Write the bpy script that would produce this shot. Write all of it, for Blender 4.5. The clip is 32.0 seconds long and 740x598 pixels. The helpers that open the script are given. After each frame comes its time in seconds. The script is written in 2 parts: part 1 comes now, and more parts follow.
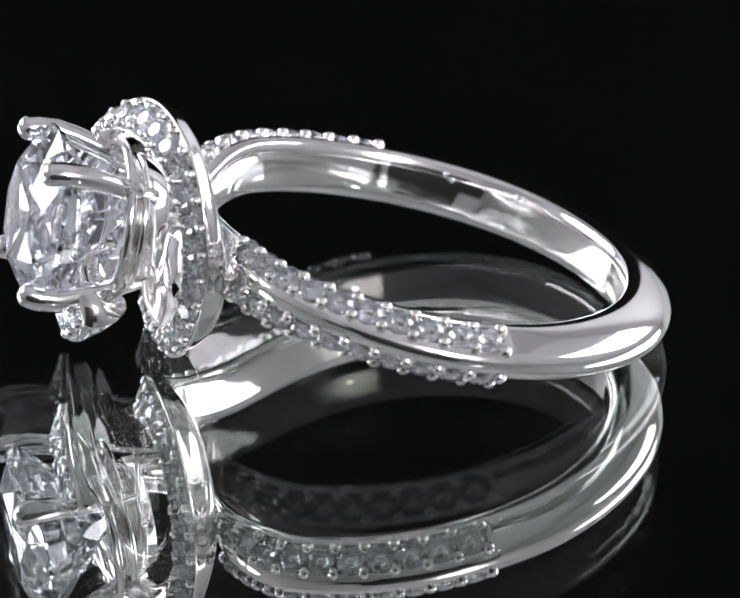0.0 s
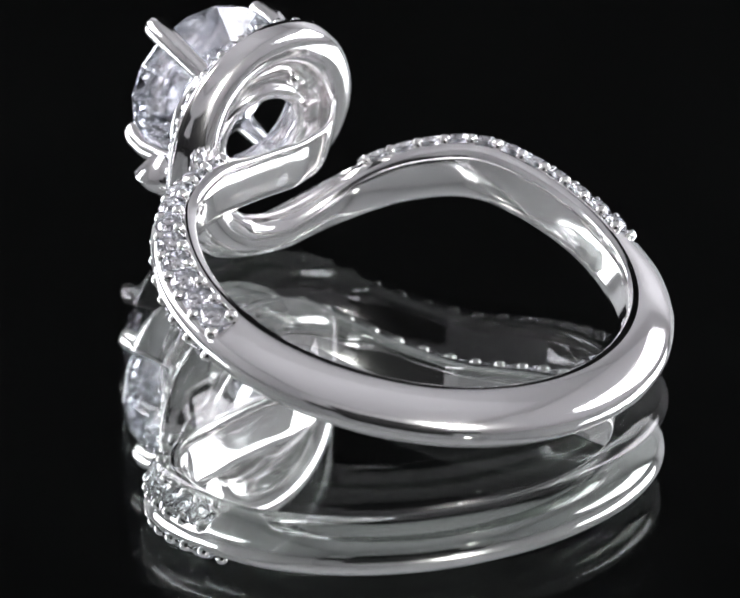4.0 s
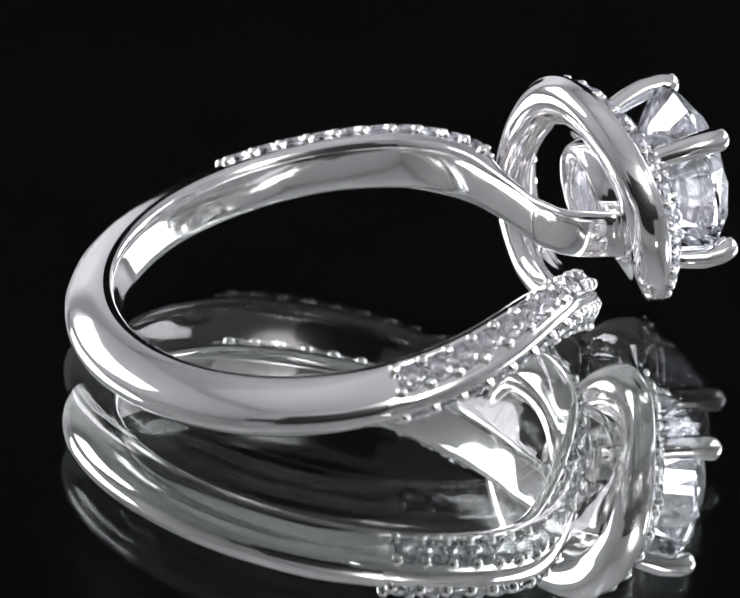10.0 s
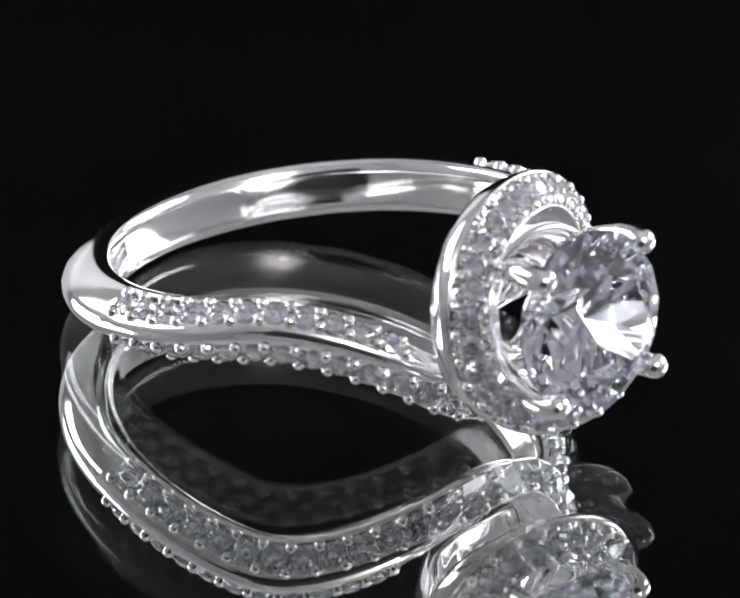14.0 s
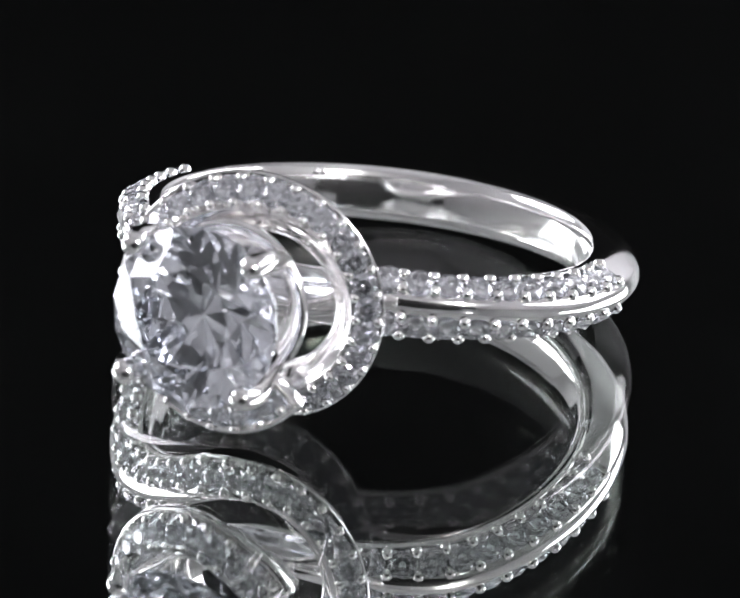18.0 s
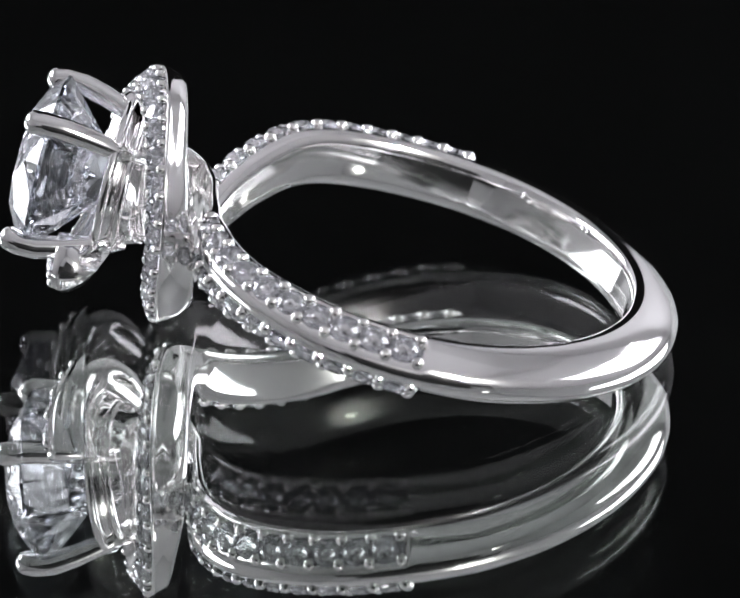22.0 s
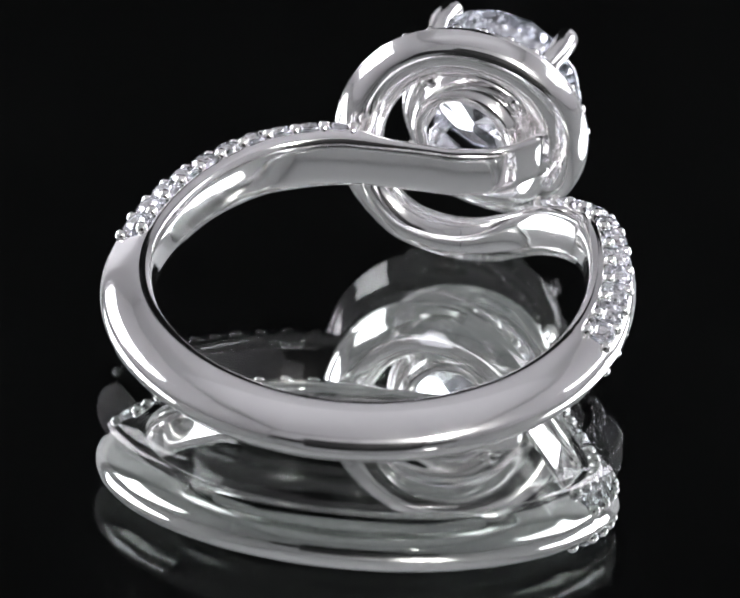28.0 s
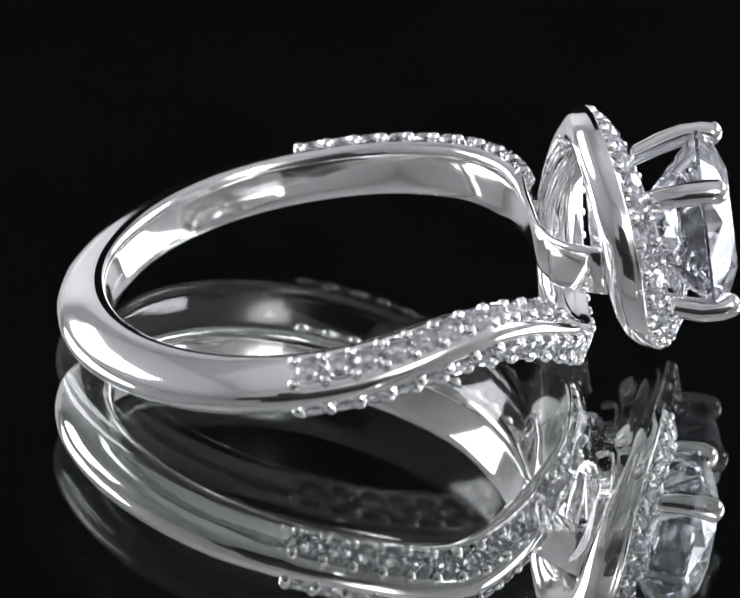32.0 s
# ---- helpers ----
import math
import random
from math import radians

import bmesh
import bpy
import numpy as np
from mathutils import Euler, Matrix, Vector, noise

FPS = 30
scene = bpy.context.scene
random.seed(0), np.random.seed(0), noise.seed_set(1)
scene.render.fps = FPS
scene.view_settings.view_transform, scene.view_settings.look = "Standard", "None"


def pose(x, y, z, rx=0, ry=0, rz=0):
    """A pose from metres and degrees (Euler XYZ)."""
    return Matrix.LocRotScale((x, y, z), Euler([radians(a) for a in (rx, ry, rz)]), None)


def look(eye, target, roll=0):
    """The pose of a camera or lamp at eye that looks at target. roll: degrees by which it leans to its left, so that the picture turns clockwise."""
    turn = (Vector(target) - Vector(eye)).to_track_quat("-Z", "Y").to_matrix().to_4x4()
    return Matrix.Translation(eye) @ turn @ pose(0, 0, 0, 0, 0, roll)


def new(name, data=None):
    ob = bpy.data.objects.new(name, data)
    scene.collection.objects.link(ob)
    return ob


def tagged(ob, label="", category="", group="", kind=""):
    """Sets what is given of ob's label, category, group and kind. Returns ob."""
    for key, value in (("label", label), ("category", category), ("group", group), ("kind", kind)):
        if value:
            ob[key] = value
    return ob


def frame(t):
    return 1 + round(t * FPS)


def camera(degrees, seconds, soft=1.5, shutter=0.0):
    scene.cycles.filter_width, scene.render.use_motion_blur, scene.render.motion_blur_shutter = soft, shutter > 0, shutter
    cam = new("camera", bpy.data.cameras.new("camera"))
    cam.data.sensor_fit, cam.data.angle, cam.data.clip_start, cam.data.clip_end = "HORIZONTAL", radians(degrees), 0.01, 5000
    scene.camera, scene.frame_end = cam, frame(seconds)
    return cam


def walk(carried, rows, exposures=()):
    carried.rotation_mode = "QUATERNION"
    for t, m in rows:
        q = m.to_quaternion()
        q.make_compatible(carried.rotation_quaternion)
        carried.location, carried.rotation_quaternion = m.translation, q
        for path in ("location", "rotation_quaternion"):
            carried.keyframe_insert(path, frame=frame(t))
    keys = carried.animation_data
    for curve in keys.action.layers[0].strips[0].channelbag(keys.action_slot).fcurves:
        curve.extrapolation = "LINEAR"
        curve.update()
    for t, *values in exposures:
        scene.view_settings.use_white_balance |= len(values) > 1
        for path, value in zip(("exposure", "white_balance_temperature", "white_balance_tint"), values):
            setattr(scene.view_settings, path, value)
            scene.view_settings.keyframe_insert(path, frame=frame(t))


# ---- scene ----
cam = camera(7.782, 32.0, soft=1.6)
EYE = Vector((0.0, -0.18401, 0.09014))
PITCH, YAW, ROLL = radians(25.710), radians(0.021), 2.856
AIM = EYE + Vector((math.sin(YAW) * math.cos(PITCH), math.cos(YAW) * math.cos(PITCH), -math.sin(PITCH)))
cam.data.dof.use_dof = True
cam.data.dof.focus_distance, cam.data.dof.aperture_fstop = 0.203, 110.0
walk(cam, [(0.0, look(EYE, AIM, ROLL)), (32.0, look(EYE, AIM, ROLL))], exposures=[(0.0, 0.05), (8.0, 0.06), (12.0, 0.0), (14.0, 0.12), (17.5, 0.2), (21.0, 0.06), (24.0, 0.0), (28.8, 0.06), (32.0, 0.08)])

PERIOD = 20.785         # seconds for one turn of the table
MM = 0.001

scene.cycles.max_bounces, scene.cycles.transmission_bounces, scene.cycles.glossy_bounces = 24, 24, 12
scene.cycles.blur_glossy = 0.0

# ---- light ----
world = bpy.data.worlds.new("dark_studio")
scene.world = world
world.use_nodes = True
world.node_tree.nodes["Background"].inputs[0].default_value = (0.9, 0.95, 1.0, 1)
world.node_tree.nodes["Background"].inputs[1].default_value = 0.003


def panel_lamp(name, eye, target, sx, sy, radiance, colour=(1, 1, 1), disk=False):
    data = bpy.data.lights.new(name, "AREA")
    data.shape = "DISK" if disk else "RECTANGLE"
    data.size, data.size_y = sx, sy
    area = math.pi * sx * sx / 4 if disk else sx * sy
    data.energy = radiance * math.pi * area
    data.color = colour
    ob = new(name, data)
    ob.matrix_world = look(eye, target)
    return ob


AIMED = (0, 0, 0.006)


def from_ring(az, el, d):
    """A place d metres from the ring; az in degrees from the camera's side towards +x."""
    a, e = radians(az), radians(el)
    return (d * math.sin(a) * math.cos(e), -d * math.cos(a) * math.cos(e), 0.006 + d * math.sin(e))


panel_lamp("led_panel", (-0.255, 0.115, 0.1), (0, 0.08, 0.04), 0.25, 0.12, 6.7, (1.0, 0.985, 1.06))
panel_lamp("led_panel", (0.255, 0.115, 0.105), (0, 0.08, 0.04), 0.28, 0.12, 5.6, (1.0, 0.985, 1.06))
# added overhead fill, no lamp known there; lifts the band's upper flanks and stone
panel_lamp("overhead_fill", (0.0, -0.13, 0.345), (0, -0.13, 0.0), 0.46, 0.40, 0.1, (1.0, 0.985, 1.06))
spot = panel_lamp("led_lamp", from_ring(29.0, 29, 0.25), AIMED, 0.016, 0.016, 520, (1.0, 0.99, 0.97), True)
spot.data.spread = radians(40)


# ---- materials ----
def material(name):
    m = bpy.data.materials.new(name)
    m.use_nodes = True
    nodes, links = m.node_tree.nodes, m.node_tree.links
    return m, nodes, links, nodes["Principled BSDF"]


def bump_from(nodes, links, bsdf, scale, strength, distance, detail=3.0):
    coord = nodes.new("ShaderNodeTexCoord")
    tex = nodes.new("ShaderNodeTexNoise")
    tex.inputs["Scale"].default_value, tex.inputs["Detail"].default_value = scale, detail
    links.new(coord.outputs["Object"], tex.inputs["Vector"])
    bump = nodes.new("ShaderNodeBump")
    bump.inputs["Strength"].default_value, bump.inputs["Distance"].default_value = strength, distance
    links.new(tex.outputs["Fac"], bump.inputs["Height"])
    links.new(bump.outputs["Normal"], bsdf.inputs["Normal"])
    return tex


def metal(name, colour, rough, wave=0.06):
    m, nodes, links, bsdf = material(name)
    bsdf.inputs["Base Color"].default_value = (*colour, 1)
    bsdf.inputs["Metallic"].default_value = 1.0
    tex = bump_from(nodes, links, bsdf, 900, wave, 0.00004)
    ramp = nodes.new("ShaderNodeMapRange")
    ramp.inputs["To Min"].default_value, ramp.inputs["To Max"].default_value = rough * 0.6, rough * 1.5
    links.new(tex.outputs["Fac"], ramp.inputs["Value"])
    links.new(ramp.outputs["Result"], bsdf.inputs["Roughness"])
    return m


SILVER = metal("rhodium_silver", (0.93, 0.92, 0.92), 0.08, 0.16)
BEADED = metal("bead_silver", (0.93, 0.92, 0.91), 0.06, 0.0)


def gem(name, colour, ior, rough=0.0):
    m = bpy.data.materials.new(name)
    m.use_nodes = True
    nodes, links = m.node_tree.nodes, m.node_tree.links
    nodes.remove(nodes["Principled BSDF"])
    glass = nodes.new("ShaderNodeBsdfGlass")
    glass.inputs["Color"].default_value = (*colour, 1)
    glass.inputs["Roughness"].default_value, glass.inputs["IOR"].default_value = rough, ior
    links.new(glass.outputs[0], nodes["Material Output"].inputs["Surface"])
    return m


STONE = gem("clear_brilliant", (0.978, 0.985, 1.0), 2.2)
MELEE = gem("clear_melee", (0.985, 0.99, 1.0), 2.25)
PLATE = gem("float_glass", (0.985, 0.992, 0.986), 1.36)

m, nodes, links, bsdf = material("mirror_silvering")
bsdf.inputs["Base Color"].default_value = (0.69, 0.71, 0.695, 1)
bsdf.inputs["Metallic"].default_value, bsdf.inputs["Roughness"].default_value = 1.0, 0.0
BACKING = m
m, nodes, links, bsdf = material("black_velvet")
bsdf.inputs["Base Color"].default_value = (0.025, 0.025, 0.025, 1)
bsdf.inputs["Roughness"].default_value = 1.0
bsdf.inputs["Specular IOR Level"].default_value = 0.0
bump_from(nodes, links, bsdf, 300, 0.3, 0.001)
VELVET = m
m, nodes, links, bsdf = material("grey_curtain")
bsdf.inputs["Base Color"].default_value = (0.05, 0.05, 0.05, 1)
bsdf.inputs["Roughness"].default_value = 0.9
bump_from(nodes, links, bsdf, 60, 0.5, 0.004)
CURTAIN = m
m, nodes, links, bsdf = material("white_tent_fabric")
bsdf.inputs["Base Color"].default_value = (0.82, 0.82, 0.82, 1)
bsdf.inputs["Roughness"].default_value = 0.9
bump_from(nodes, links, bsdf, 400, 0.2, 0.001)
FABRIC = m


# ---- mesh helpers ----
def part(name, bm, mat, parent=None, label="", smooth=True):
    mesh = bpy.data.meshes.new(name)
    bm.to_mesh(mesh)
    bm.free()
    return part_of(name, mesh, mat, parent, label, smooth)


def part_of(name, mesh, mat, parent=None, label="", smooth=True):
    if mat and not mesh.materials:
        mesh.materials.append(mat)
    if smooth is not None:
        for poly in mesh.polygons:
            poly.use_smooth = smooth
    ob = new(name, mesh)
    ob.parent = parent
    if label:
        tagged(ob, label)
    return ob


# ---- the mirror and the black surround ----
bm = bmesh.new()
bmesh.ops.create_cube(bm, size=1.0)
THICK = 2.37 * MM
bmesh.ops.scale(bm, vec=(0.30, 0.30, THICK), verts=bm.verts)
bmesh.ops.translate(bm, vec=(0, 0.04, 0.08 * MM - THICK / 2), verts=bm.verts)
mirror = part("mirror_plate", bm, PLATE, None, "", False)
mirror.data.materials.append(BACKING)
for poly in mirror.data.polygons:
    if poly.normal.z < -0.5:
        poly.material_index = 1
tagged(mirror, "thick silvered glass mirror lying flat on black cloth", "mirror", kind="structure")


def slab(name, lo, hi, mat, label, category):
    bm = bmesh.new()
    bmesh.ops.create_cube(bm, size=1.0)
    lo, hi = Vector(lo), Vector(hi)
    for v in bm.verts:
        v.co = Vector([lo[k] + (hi[k] - lo[k]) * (v.co[k] + 0.5) for k in range(3)])
    bmesh.ops.bevel(bm, geom=bm.edges[:], offset=0.001, segments=1, affect="EDGES")
    return tagged(part(name, bm, mat, None, "", False), label, category, kind="structure")


FLOOR = -THICK - 0.0005
slab("floor", (-0.30, -0.40, FLOOR - 0.01), (0.30, 0.46, FLOOR), VELVET, "black cloth floor of the photo box under the mirror", "floor")
# side walls are added out of view, to give the silver grey reflections
slab("unseen_wall_left", (-0.28, -0.38, FLOOR), (-0.27, 0.42, 0.35), FABRIC, "unseen white fabric side wall, added for the reflections in the silver", "wall")
slab("unseen_wall_right", (0.27, -0.38, FLOOR), (0.28, 0.42, 0.35), FABRIC, "unseen white fabric side wall, added for the reflections in the silver", "wall")
# unseen front flaps, added as bounce; the top one brightens the centre stone
slab("bounce_front_left", (-0.27, -0.38, 0.055), (-0.16, -0.37, 0.35), FABRIC, "unseen white fabric front flap, added to bounce light onto the ring", "wall")
slab("bounce_front_right", (0.16, -0.38, 0.055), (0.27, -0.37, 0.35), FABRIC, "unseen white fabric front flap, added to bounce light onto the ring", "wall")
slab("bounce_front_top", (-0.16, -0.38, 0.165), (0.16, -0.37, 0.35), FABRIC, "unseen white fabric front flap, added to bounce light onto the ring", "wall")
# unseen back flaps, added so the band's ends reflect something pale
slab("unseen_back_left", (-0.27, 0.30, FLOOR), (-0.09, 0.31, 0.35), FABRIC, "unseen white fabric back flap, added for the reflections at the band's ends", "wall")
slab("unseen_back_right", (0.09, 0.30, FLOOR), (0.27, 0.31, 0.35), FABRIC, "unseen white fabric back flap, added for the reflections at the band's ends", "wall")
# added dark sheet: the silver mirrors it in place of camera and dark room
slab("unseen_front_dark", (-0.29, -0.40, FLOOR), (0.29, -0.39, 0.36), CURTAIN, "unseen dark cloth, added in place of the dark camera side", "curtain")
# unseen roof, added to bounce light and be mirrored in the upper flanks
slab("ceiling", (-0.28, -0.38, 0.35), (0.28, 0.30, 0.36), FABRIC, "unseen white fabric roof, added for the reflections from above", "ceiling")
slab("backdrop", (-0.28, 0.42, FLOOR), (0.28, 0.43, 0.37), VELVET, "matt black cloth behind the mirror", "backdrop")
# added cover out of view; closes the gap above the backdrop in black
slab("unseen_back_cover", (-0.28, 0.302, 0.352), (0.28, 0.42, 0.362), VELVET, "unseen matt black cloth, added to keep the back dark", "ceiling")

# ---- the ring: its own axes are P (to the right seen from the front), Q (along the finger), R (out through the stone) ----
AXP = Vector((0.2570, -0.9650, 0.0520))
AXQ = Vector((0.1577, 0.0950, 0.9829))
AXR = Vector((-0.9535, -0.2444, 0.1766))
LIE = Matrix((AXP, AXQ, AXR)).transposed().to_4x4()      # ring axes to the world
CP, CR = -0.5, -1.1                                       # centre of the finger hole
HP, HQ = -0.26, 3.42                                       # axis of the head

ring = new("ring", None)
ring.empty_display_size = 0.01
tagged(ring, "silver bypass halo ring with clear stones lying on the mirror", "ring")


def V(p, q, r):
    return Vector((p, q, r))


def to_world(bm):
    for v in bm.verts:
        v.co = LIE.to_3x3() @ (v.co * MM)
    return bm


def smooth_step(a, b, x):
    x = min(1.0, max(0.0, (x - a) / (b - a)))
    return x * x * (3 - 2 * x)


def spline(keys, x):
    """Catmull-Rom through (x, value) keys."""
    if x <= keys[0][0]:
        return keys[0][1]
    if x >= keys[-1][0]:
        return keys[-1][1]
    for i in range(len(keys) - 1):
        if x <= keys[i + 1][0]:
            break
    x0, y0 = keys[i]
    x1, y1 = keys[i + 1]
    h = x1 - x0
    m0 = (y1 - keys[i - 1][1]) / (x1 - keys[i - 1][0]) if i else (y1 - y0) / h
    m1 = (keys[i + 2][1] - y0) / (keys[i + 2][0] - x0) if i + 2 < len(keys) else (y1 - y0) / h
    t = (x - x0) / h
    return (2 * t ** 3 - 3 * t ** 2 + 1) * y0 + (t ** 3 - 2 * t ** 2 + t) * h * m0 + (3 * t ** 2 - 2 * t ** 3) * y1 + (t ** 3 - t ** 2) * h * m1


# Cross-section of the band: pairs (outward, along the finger), in mm; index 0 is the ridge.
# 0..4 the lower flank, 4..7 lower edge, 7..11 inside, 11..14 upper edge, 14..18 upper flank.
def band_section(inner, h, hw, pave_lo, pave_hi, ridge=0.18, cut=1.0, skew=0.0):
    e = min(1.0, h / 0.8)           # where the metal thins out, its edges do too

    def flank(k, pave):
        x = (0.0, ridge, ridge + 0.05, 0.9, 0.95)[k] * cut + (0.0, 0.24, 0.47, 0.7, 0.89)[k] * (1 - cut)
        n = h - (h - 0.5 * e) * x ** (2.05 + 0.4 * (1 - cut))
        sunk = 0.42 * pave if k in (2, 3) else 0.0
        return n - sunk, hw * x - (sunk * 0.5 if k == 3 else 0)
    low = [(flank(k, pave_lo)[0], -flank(k, pave_lo)[1]) for k in range(5)]
    high = [flank(k, pave_hi) for k in range(4, 0, -1)]
    edge_low = [(0.4 * e, -hw), (0.14 * e, -hw * 0.97), (0.02 * e, -hw * 0.87)]
    inside = [(-0.04, -hw * 0.5), (-0.05, 0.0), (-0.04, hw * 0.5)]
    edge_high = [(0.02 * e, hw * 0.87), (0.14 * e, hw * 0.97), (0.4 * e, hw)]
    return [(inner + n, b + skew * min(1.0, max(0.0, (n - 0.3) / (h - 0.3)))) for n, b in low + edge_low + inside + edge_high + high]


def ring_dir(a):
    """Outward at a degrees round the finger, from the bottom (0) to the P side (90) to the head (180)."""
    a = radians(a)
    return V(math.sin(a), 0, -math.cos(a))


def skin(loops, cap=(True, True)):
    bm = bmesh.new()
    rows = [[bm.verts.new(c) for c in loop] for loop in loops]
    n = len(rows[0])
    for a, b in zip(rows, rows[1:]):
        for i in range(n):
            bm.faces.new((a[i], a[(i + 1) % n], b[(i + 1) % n], b[i]))
    if cap[0]:
        bm.faces.new(rows[0][::-1])
    if cap[1]:
        bm.faces.new(rows[-1])
    bmesh.ops.recalc_face_normals(bm, faces=bm.faces)
    return bm


INNER = 8.5

# --- shank and the arm on the P side: angle from -100 (other side) through 0 (bottom) to the far end of the bar
A_JOIN = -83.0
Q_P = [(-95, 3.38), (-83, 3.33), (-60, 3.25), (-30, 3.17), (0, 3.1), (30, 3.04), (60, 2.98), (83, 2.97), (100, 3.05), (113, 3.12), (127, 3.18), (138, 3.2), (150, 3.27), (160, 3.24), (180, 3.25), (190, 3.35), (198, 3.5), (206, 3.6)]
R_P = [(-95, -0.43), (-75, -0.4), (-40, -0.33), (0, -0.3), (40, -0.33), (75, -0.4), (95, -0.42), (115, -0.36), (130, -0.28), (142, -0.4), (152, -0.56), (163, -0.72), (173, -0.71), (181, -0.58), (187, -0.2), (191, 0.16), (193.8, 0.72), (195.5, 1.38), (196.8, 2.2), (198.2, 3.1)]
H_P = [(-95, 1.9), (0, 1.95), (95, 1.87), (115, 1.7), (135, 1.4), (150, 0.98), (160, 0.6), (170, 0.44), (190, 0.42), (198, 0.5)]
W_P = [(-95, 1.08), (0, 1.1), (95, 1.08), (125, 1.14), (148, 1.2), (165, 1.08), (190, 1.02), (205, 0.85)]
# how far the ridge leans along the finger
SKEW_P = [(85, 0.0), (103, 0.05), (113, 0.14), (123, 0.24), (134, 0.36), (145, 0.33), (152, 0.26), (165, 0.1), (175, 0.0)]
PAVE_P = (83.0, 153.0)


def frame_p(a):
    def mid(x):
        return V(CP, spline(Q_P, x), CR) + ring_dir(x) * (INNER + spline(R_P, x))
    d = mid(a + 0.5) - mid(a - 0.5)
    return mid(a), V(-d.z, 0, d.x).normalized() * -1, V(0, 1, 0)


def loop_p(a):
    c, n, q = frame_p(a)
    pave = smooth_step(PAVE_P[0] - 1.2, PAVE_P[0] - 0.4, a) * (1 - smooth_step(PAVE_P[1] + 0.4, PAVE_P[1] + 1.2, a))
    return [c + n * x + q * y for x, y in band_section(0.0, spline(H_P, a), spline(W_P, a), pave, pave, 0.41, smooth_step(64, 82, a) + 1 - smooth_step(-82, -64, a), spline(SKEW_P, a))]


# --- the other arm, which sweeps under the head and winds round it as the halo
# s runs 0..1 along the arm, then 1..2 round the halo
A_S = [(0, -83), (0.25, -106), (0.5, -126), (0.75, -143.5), (0.9, -153.5), (1.0, -160)]
Q_S = [(0, 3.33), (0.12, 3.39), (0.25, 3.46), (0.38, 3.51), (0.5, 3.47), (0.62, 3.17), (0.75, 2.7), (0.9, 1.82), (1.0, 1.15)]
R_S = [(0, -0.43), (0.3, -0.4), (0.6, -0.2), (1.0, 0.0)]
H_S = [(0, 1.9), (0.3, 1.75), (0.6, 1.5), (1.0, 1.2)]
SKEW_S = [(0, 0.0), (0.18, 0.05), (0.3, 0.15), (0.42, 0.27), (0.6, 0.42), (0.75, 0.44), (0.87, 0.36), (1.0, 0.24)]
# round the halo, by the angle seen from the front, counter-clockwise from the right
HALO_R = [(-150, 8.0), (-110, 8.2), (-60, 8.05), (0, 8.35), (50, 9.25), (90, 10.05), (160, 11.05), (215, 11.15), (260, 11.6), (295, 11.95), (322, 11.9)]
HALO_RAD = [(-150, 4.15), (-105, 4.15), (-60, 4.32), (0, 4.38), (50, 4.3), (90, 4.07), (150, 3.95), (220, 3.9), (265, 3.88), (295, 3.82), (322, 3.72)]
HALO_W = [(-150, 0.8), (-105, 0.78), (-60, 0.62), (0, 0.6), (50, 0.66), (90, 0.78), (200, 0.8), (260, 0.82), (300, 0.92), (322, 0.95)]
HALO_D = [(-150, 1.6), (-60, 1.75), (-10, 1.76), (25, 1.5), (55, 1.42), (90, 1.55), (130, 1.72), (180, 1.8), (230, 1.35), (265, 1.4), (300, 1.6), (322, 1.75)]
HALO_WIDE = [(-150, 1.0), (-105, 1.0), (-60, 1.5), (0, 1.55), (50, 1.4), (90, 1.25), (130, 1.3), (200, 1.3), (260, 1.1), (300, 1.1), (322, 1.1)]
HALO_TILT = [(-150, 0.5), (0, 0.68), (200, 0.68), (260, 0.5), (300, 0.25), (322, 0.12)]
HALO_BULGE = [(-105, 0.0), (0, 0.0), (45, 0.15), (90, 0.4), (150, 0.6), (200, 0.6), (240, 0.2), (270, 0.0)]


def halo_frame(th):
    c = math.cos(radians(th))
    s = math.sin(radians(th))
    out = V(c, s, 0)
    rad = spline(HALO_RAD, th)
    return V(HP, HQ, 0) + out * rad + V(0, 0, spline(HALO_R, th)), out


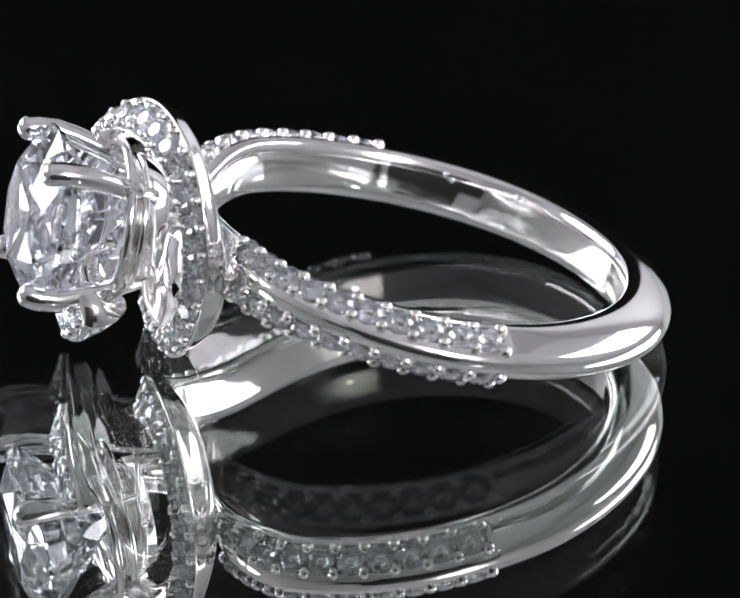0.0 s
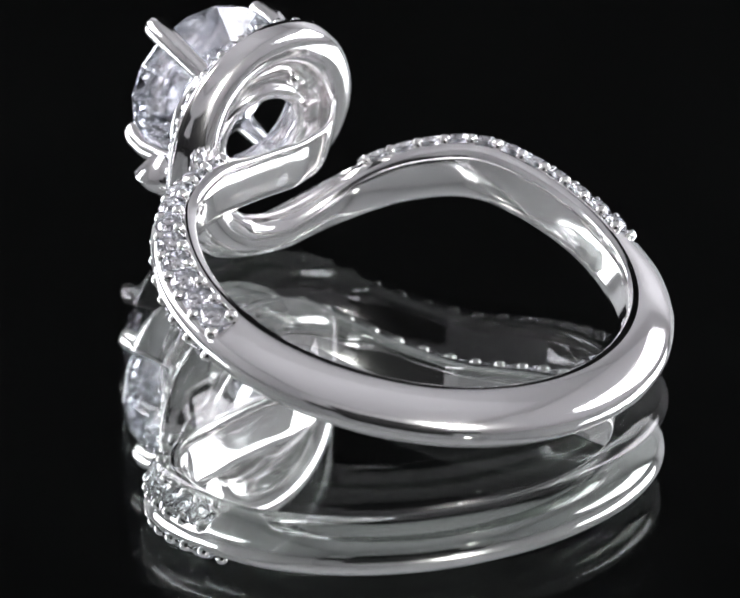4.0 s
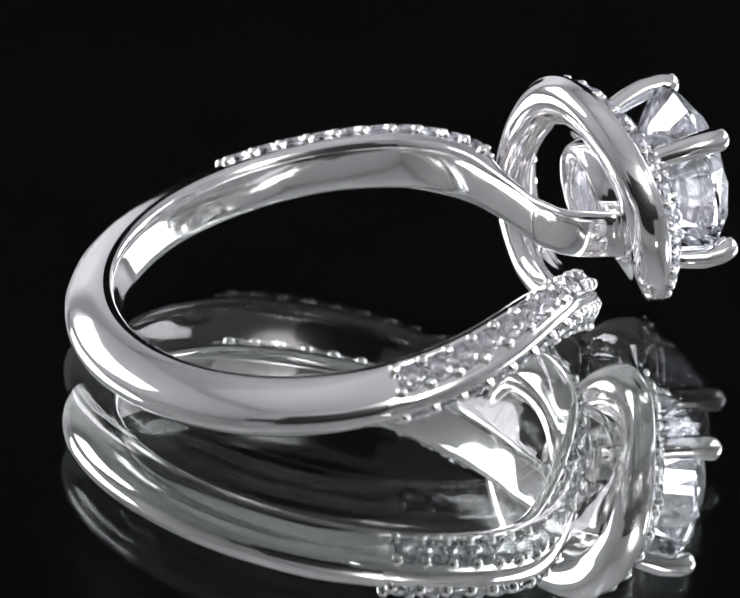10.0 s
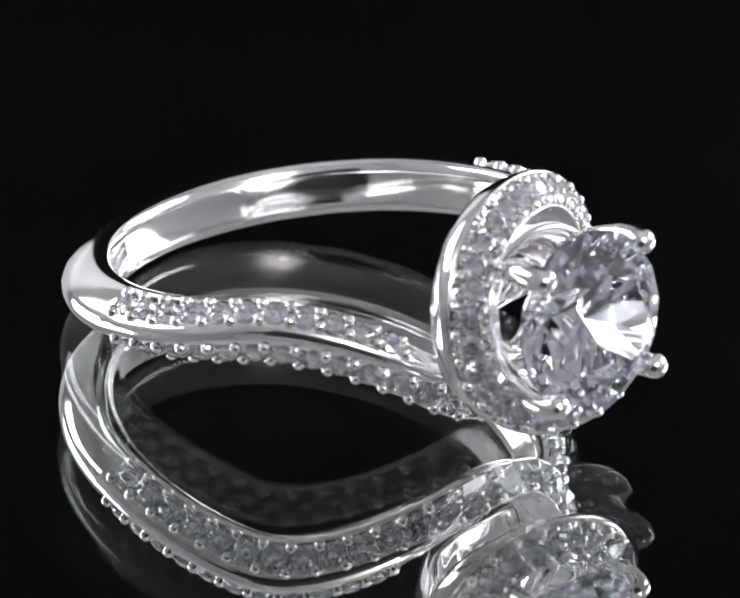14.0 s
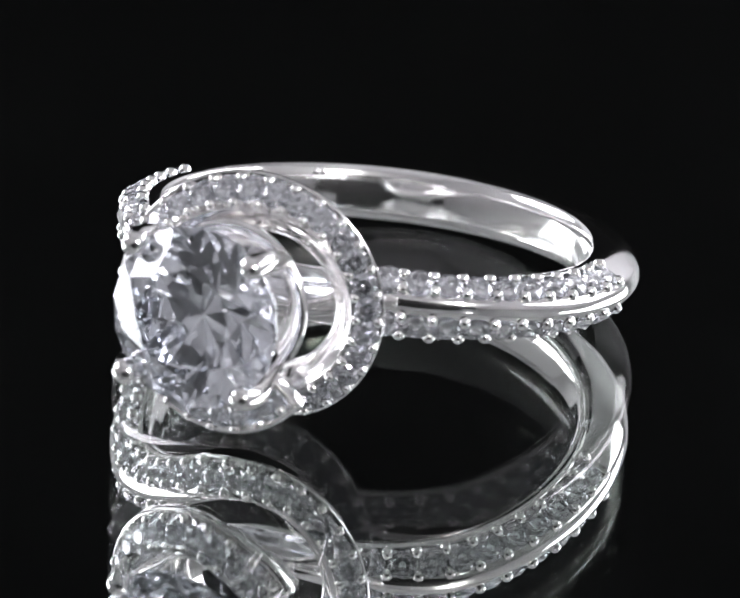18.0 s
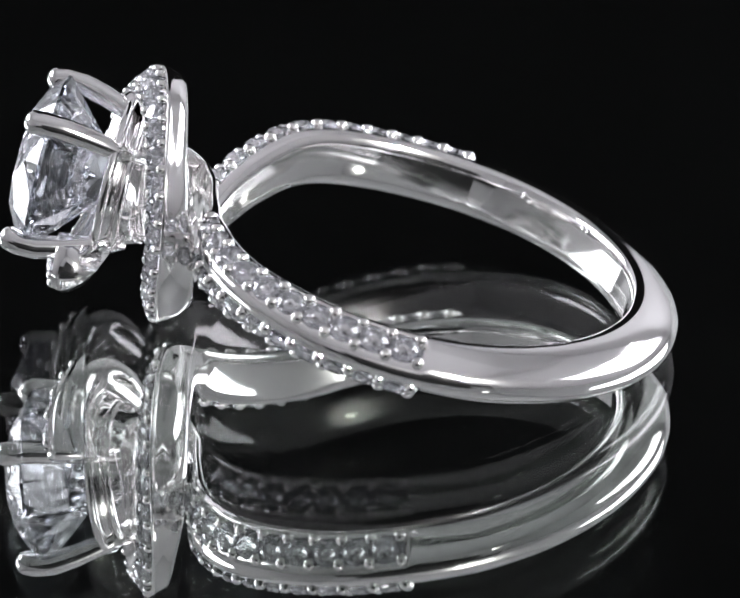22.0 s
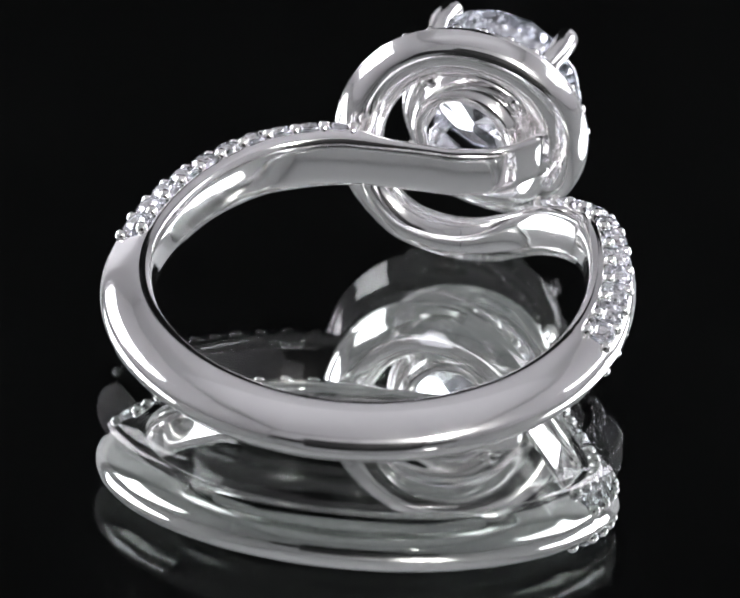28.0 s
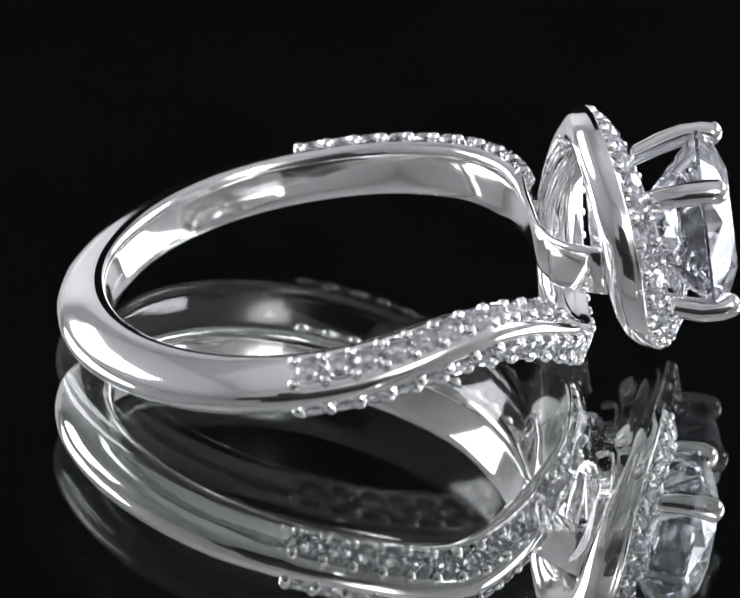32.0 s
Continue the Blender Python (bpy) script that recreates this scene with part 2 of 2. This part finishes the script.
def halo_loop(th, pave=1.0):
    c, out = halo_frame(th)
    w, d = spline(HALO_W, th), spline(HALO_D, th)
    tilt = spline(HALO_TILT, th)
    f = (V(0, 0, 1) + out * tilt).normalized()
    e = (-out + V(0, 0, 1) * tilt).normalized()
    k = -0.42 * pave
    z = spline(HALO_WIDE, th)
    sec = [(w, -0.02), (w * 0.94, 0.0), (w * 0.86, k), (-w * 0.78, k), (-w * 0.88, 0.0),
           (-w, -0.01), (-w * 1.06, -0.1), (-w * 0.97, -0.2),
           (-w * 0.95, -0.5 * d), (-w * 0.5, -0.86 * d), (w * 0.1 * z, -1.0 * d),
           (w * 0.6 * z, -0.98 * d), (w * z, -0.84 * d), (w * 1.13 * z, -0.66 * d),
           (w * 1.12 * z, -0.5 * d), (w * (0.5 + 0.55 * z), -0.33 * d), (w * (0.8 + 0.25 * z), -0.18 * d), (w * 1.05, -0.08 * d)]
    b = spline(HALO_BULGE, th)
    for i, q in ((6, 0.05), (7, 0.45), (8, 1.0), (9, 0.9), (10, 0.5)):
        sec[i] = (sec[i][0] - q * b * w, sec[i][1])
    # towards its free end the rod turns round
    loose = smooth_step(250, 295, th)
    for i in range(5, 18):
        a = math.pi * (17.6 - i) / 13.2
        x, y = w * 1.04 * math.cos(a), -0.08 - (d - 0.08) * math.sin(a)
        sec[i] = (sec[i][0] * (1 - loose) + x * loose, sec[i][1] * (1 - loose) + y * loose)
    return [c + e * x + f * y for x, y in sec]


def arm_loop(s):
    n = ring_dir(spline(A_S, s))
    c = V(CP, spline(Q_S, s), CR)
    on = smooth_step(0.02, 0.03, s)
    return [c + n * x + V(0, 1, 0) * y for x, y in band_section(INNER + spline(R_S, s), spline(H_S, s), 1.08 + 0.1 * s, on, on * (1 - smooth_step(0.93, 0.97, s)), 0.43, 1.0, spline(SKEW_S, s))]


TURN0, TURN1 = -105, 322


def arm_loops(steps=44, gap=22):
    loops = [arm_loop(0.9 * i / steps) for i in range(steps)]
    a, b = arm_loop(0.9), halo_loop(TURN0)
    a2, b2 = arm_loop(0.82), halo_loop(TURN0 + 8)
    for i in range(gap + 1):
        t = i / gap
        m = (b[0] - a[0]).length
        mix = []
        for pa, pa2, pb, pb2 in zip(a, a2, b, b2):
            ta, tb = (pa - pa2).normalized() * m, (pb2 - pb).normalized() * m
            mix.append((2 * t ** 3 - 3 * t ** 2 + 1) * pa + (t ** 3 - 2 * t ** 2 + t) * ta + (3 * t ** 2 - 2 * t ** 3) * pb + (t ** 3 - t ** 2) * tb)
        loops.append(mix)
    return loops


def halo_loops(steps=160):
    turns = [TURN0 + (TURN1 - TURN0) * i / steps for i in range(steps + 1)]
    return [halo_loop(th, 1 - smooth_step(316.5, 317.5, th)) for th in turns]


def eased(loops, first, last, rounds=60):
    """Evens out the run of a skin between two of its loops."""
    loops = [[v.copy() for v in l] for l in loops]
    for _ in range(rounds):
        old = [[v.copy() for v in l] for l in loops]
        for i in range(first, last):
            k = 0.5 * min(1.0, (i - first + 1) / 6, (last - i) / 6)
            for j in range(len(old[i])):
                loops[i][j] = old[i][j] * (1 - k) + (old[i - 1][j] + old[i + 1][j]) * (k / 2)
    return loops


ARM, WIND = arm_loops(), halo_loops()
BLEND = len(ARM)
ARM = eased(ARM + WIND[1:], 30, BLEND + 14)
WIND = ARM[BLEND - 1:]
ARM = ARM[:BLEND]
SHANK = [loop_p(197 - (197 - A_JOIN) * i / 300) for i in range(300)]


def finer(loop, first=5, last=17):
    """More points along the smooth back of a halo section."""
    out = loop[:first + 1]
    for i in range(first, last):
        p0, p1, p2, p3 = loop[max(i - 1, first)], loop[i], loop[i + 1], loop[min(i + 2, last)]
        out += [(p1 + p2) * 0.5625 - (p0 + p3) * 0.0625, p2]
    return out + loop[last + 1:]


band = part("band", to_world(skin(SHANK + ARM, (True, False))), SILVER, ring, "polished silver knife-edge band")
halo = part("halo", to_world(skin([finer(l) for l in WIND], (False, True))), SILVER, ring, "polished silver halo winding round the stone")

# --- two worn stamps inside the band
def stamp_bar(a, q, wide, tall):
    bm = bmesh.new()
    bmesh.ops.create_cube(bm, size=1.0)
    bmesh.ops.bevel(bm, geom=bm.edges[:], offset=0.25, segments=2, affect="EDGES")
    out = ring_dir(a)
    side = V(-out.z, 0, out.x)
    c = V(CP, q, CR) + out * (INNER + spline(R_P, a) - 0.03)
    for v in bm.verts:
        v.co = c + side * (v.co.x * wide) + V(0, 1, 0) * (v.co.y * tall) + out * (v.co.z * 0.06)
    return bm


for a, q, wide, tall in ((-66, 3.95, 0.25, 0.3), (-64, 3.8, 0.25, 0.25), (-44.6, 3.95, 0.25, 0.25), (-42.6, 3.95, 0.25, 0.25)):
    part("stamp_bar", to_world(stamp_bar(a, q, wide, tall)), SILVER, band)

# --- basket and prongs
def lathe(profile, seg=64):
    return [[V(HP + rad * math.cos(2 * math.pi * i / seg), HQ + rad * math.sin(2 * math.pi * i / seg), r) for rad, r in profile] for i in range(seg)]


def lathe_mesh(profile, seg=64):
    bm = bmesh.new()
    rows = [[bm.verts.new(c) for c in loop] for loop in lathe(profile, seg)]
    n = len(profile)
    for i in range(seg):
        a, b = rows[i], rows[(i + 1) % seg]
        for j in range(n):
            bm.faces.new((a[j], a[(j + 1) % n], b[(j + 1) % n], b[j]))
    bmesh.ops.recalc_face_normals(bm, faces=bm.faces)
    return bm


basket = part("basket", to_world(lathe_mesh([(1.9, 8.9), (2.1, 9.0), (2.3, 9.6), (2.55, 10.2), (2.76, 10.5), (2.74, 10.58), (2.64, 10.56), (2.3, 10.2), (1.55, 9.2), (1.65, 8.95)])), SILVER, ring, "polished silver basket under the stone")


for rad, r, thick in ((2.92, 10.62, 0.2), (2.58, 10.0, 0.17)):
    part("gallery_rail", to_world(lathe_mesh([(rad + thick * math.cos(2 * math.pi * k / 10), r + thick * math.sin(2 * math.pi * k / 10)) for k in range(10)])), SILVER, basket)


def tube(points, radii, seg=14, dome=True):
    loops = []
    pts = [Vector(p) for p in points]
    radii = list(radii)
    if dome:
        d = (pts[-1] - pts[-2]).normalized()
        end, rr = pts[-1], radii[-1]
        for a in (15, 30, 45, 60, 72, 82, 88):
            pts.append(end + d * rr * 0.9 * math.sin(radians(a)))
            radii.append(rr * math.cos(radians(a)))
    for i, p in enumerate(pts):
        d = (pts[min(i + 1, len(pts) - 1)] - pts[max(i - 1, 0)]).normalized()
        x = d.cross(V(0.3, 0.9, 0.2)).normalized()
        y = d.cross(x)
        loops.append([p + (x * math.cos(2 * math.pi * k / seg) + y * math.sin(2 * math.pi * k / seg)) * radii[i] for k in range(seg)])
    return skin(loops)


for sp, sq in ((1, 1), (-1, 1), (-1, -1), (1, -1)):
    k = 1 / math.sqrt(2)
    pts = [V(HP + sp * k * rad, HQ + sq * k * rad, r) for rad, r in ((2.3, 9.6), (2.75, 10.6), (3.2, 11.8), (3.45, 12.7), (3.45, 13.4), (3.36, 13.72))]
    part("prong", to_world(tube(pts, (0.34, 0.38, 0.43, 0.46, 0.48, 0.48))), SILVER, ring)


# --- round brilliant
def brilliant(radius, table=0.56, crown=0.32, pavilion=0.86, girdle=0.04, halves=0.36):
    """A round brilliant with 57 facets, girdle at z = 0, table up."""
    bm = bmesh.new()
    def ringv(rad, z, n, off):
        return [bm.verts.new((rad * math.cos(2 * math.pi * (i + off) / n), rad * math.sin(2 * math.pi * (i + off) / n), z)) for i in range(n)]
    top = ringv(table * radius, crown * radius, 8, 0)
    mid = ringv(0.80 * radius, 0.196 * radius, 8, 0.5)
    g1 = ringv(radius, girdle * radius / 2, 16, 0)
    g0 = ringv(radius, -girdle * radius / 2, 16, 0)
    low = ringv(halves * radius, (halves * math.cos(math.pi / 8) * (pavilion - girdle / 2) - pavilion) * radius, 8, 0.5)
    tip = bm.verts.new((0, 0, -pavilion * radius))
    bm.faces.new(top)
    for i in range(8):
        j = (i + 1) % 8
        bm.faces.new((top[i], mid[i], top[j]))
        bm.faces.new((top[i], mid[i - 1], g1[2 * i], mid[i]))
        bm.faces.new((mid[i], g1[2 * i], g1[2 * i + 1]))
        bm.faces.new((mid[i], g1[2 * i + 1], g1[(2 * i + 2) % 16]))
        bm.faces.new((low[i], g0[2 * i], g0[2 * i + 1]))
        bm.faces.new((low[i], g0[2 * i + 1], g0[(2 * i + 2) % 16]))
        bm.faces.new((tip, low[i - 1], g0[2 * i], low[i]))
    for i in range(16):
        j = (i + 1) % 16
        bm.faces.new((g1[i], g1[j], g0[j], g0[i]))
    bmesh.ops.recalc_face_normals(bm, faces=bm.faces)
    return bm


bm = brilliant(3.34, 0.58, 0.3, 0.9)
bmesh.ops.rotate(bm, cent=(0, 0, 0), matrix=Matrix.Rotation(radians(-3), 3, "Z"), verts=bm.verts)
bmesh.ops.translate(bm, vec=(HP, HQ, 13.18), verts=bm.verts)
centre = part("centre_stone", to_world(bm), STONE, ring, "large clear round brilliant-cut stone", smooth=False)

# --- small stones and beads
SMALL = {}
bm = brilliant(0.56)
bmesh.ops.scale(bm, vec=(MM, MM, MM), verts=bm.verts)
SMALL["stone"] = bpy.data.meshes.new("pave_stone")
bm.to_mesh(SMALL["stone"])
bm.free()
SMALL["stone"].materials.append(MELEE)
bm = bmesh.new()
bmesh.ops.create_icosphere(bm, subdivisions=2, radius=0.25)
for v in bm.verts:
    if v.co.z < 0:
        v.co.z *= 1.8
bmesh.ops.scale(bm, vec=(MM, MM, MM), verts=bm.verts)
SMALL["bead"] = bpy.data.meshes.new("bead")
bm.to_mesh(SMALL["bead"])
bm.free()
SMALL["bead"].materials.append(BEADED)
for poly in SMALL["bead"].polygons:
    poly.use_smooth = True


def set_on(name, mesh, place, normal, along, parent, size=1.0):
    z = normal.normalized()
    x = (along - z * along.dot(z)).normalized()
    y = z.cross(x)
    rot = LIE.to_3x3() @ Matrix((x, y, z)).transposed()
    ob = new(name, mesh)
    ob.parent = parent
    ob.matrix_basis = Matrix.LocRotScale(LIE.to_3x3() @ (place * MM), rot.to_quaternion(), (size, size, size))
    return ob


def pave(loops, i0, i1, parent, flip=1, pitch=1.06, size=1.0, inset=0.1, lift=(0.02, 0.02)):
    """Stones along a run of loops, between the corner vertices i0 and i1 of each, with two beads in every gap."""
    mids = [(l[i0] + l[i1]) / 2 for l in loops]
    run = [0.0]
    for a, b in zip(mids, mids[1:]):
        run.append(run[-1] + (b - a).length)
    count = max(1, int(run[-1] / pitch))
    step = run[-1] / count

    def at(d):
        k = 0
        while k < len(run) - 2 and run[k + 1] < d:
            k += 1
        t = (d - run[k]) / max(1e-9, run[k + 1] - run[k])
        a = loops[k][i0].lerp(loops[k + 1][i0], t)
        b = loops[k][i1].lerp(loops[k + 1][i1], t)
        along = (mids[k + 1] - mids[k]).normalized()
        across = (b - a)
        return a, b, along, along.cross(across).normalized() * flip
    for j in range(count):
        a, b, along, nor = at((j + 0.5) * step)
        set_on("pave_stone", SMALL["stone"], (a + b) / 2 + nor * 0.08, nor, along, parent, size * step / 1.18)
    for j in range(count + 1):
        a, b, along, nor = at(j * step)
        for k, up in zip((inset, 1 - inset), lift):
            set_on("bead", SMALL["bead"], a.lerp(b, k) + nor * up, nor, along, parent, min(1.0, step * 0.9))


loops = [loop_p(PAVE_P[0] + (PAVE_P[1] - PAVE_P[0]) * i / 80) for i in range(81)]
pave(loops, 1, 4, band, 1, lift=(0.0, 0.07))
pave(loops, 14, 17, band, 1, lift=(0.07, 0.0))
pave(ARM[1:48], 14, 17, band, -1, lift=(0.07, 0.0))
pave(ARM[1:], 1, 4, band, -1, lift=(0.0, 0.07))
pave(WIND[:-3], 1, 4, halo, -1, 0.93, 1.12, 0.15)


def motions():
    rows = []
    for i in range(33):
        rows.append((float(i), pose(0, 0, 0, 0, 0, -360.0 * i / PERIOD)))
    walk(ring, rows)


motions()
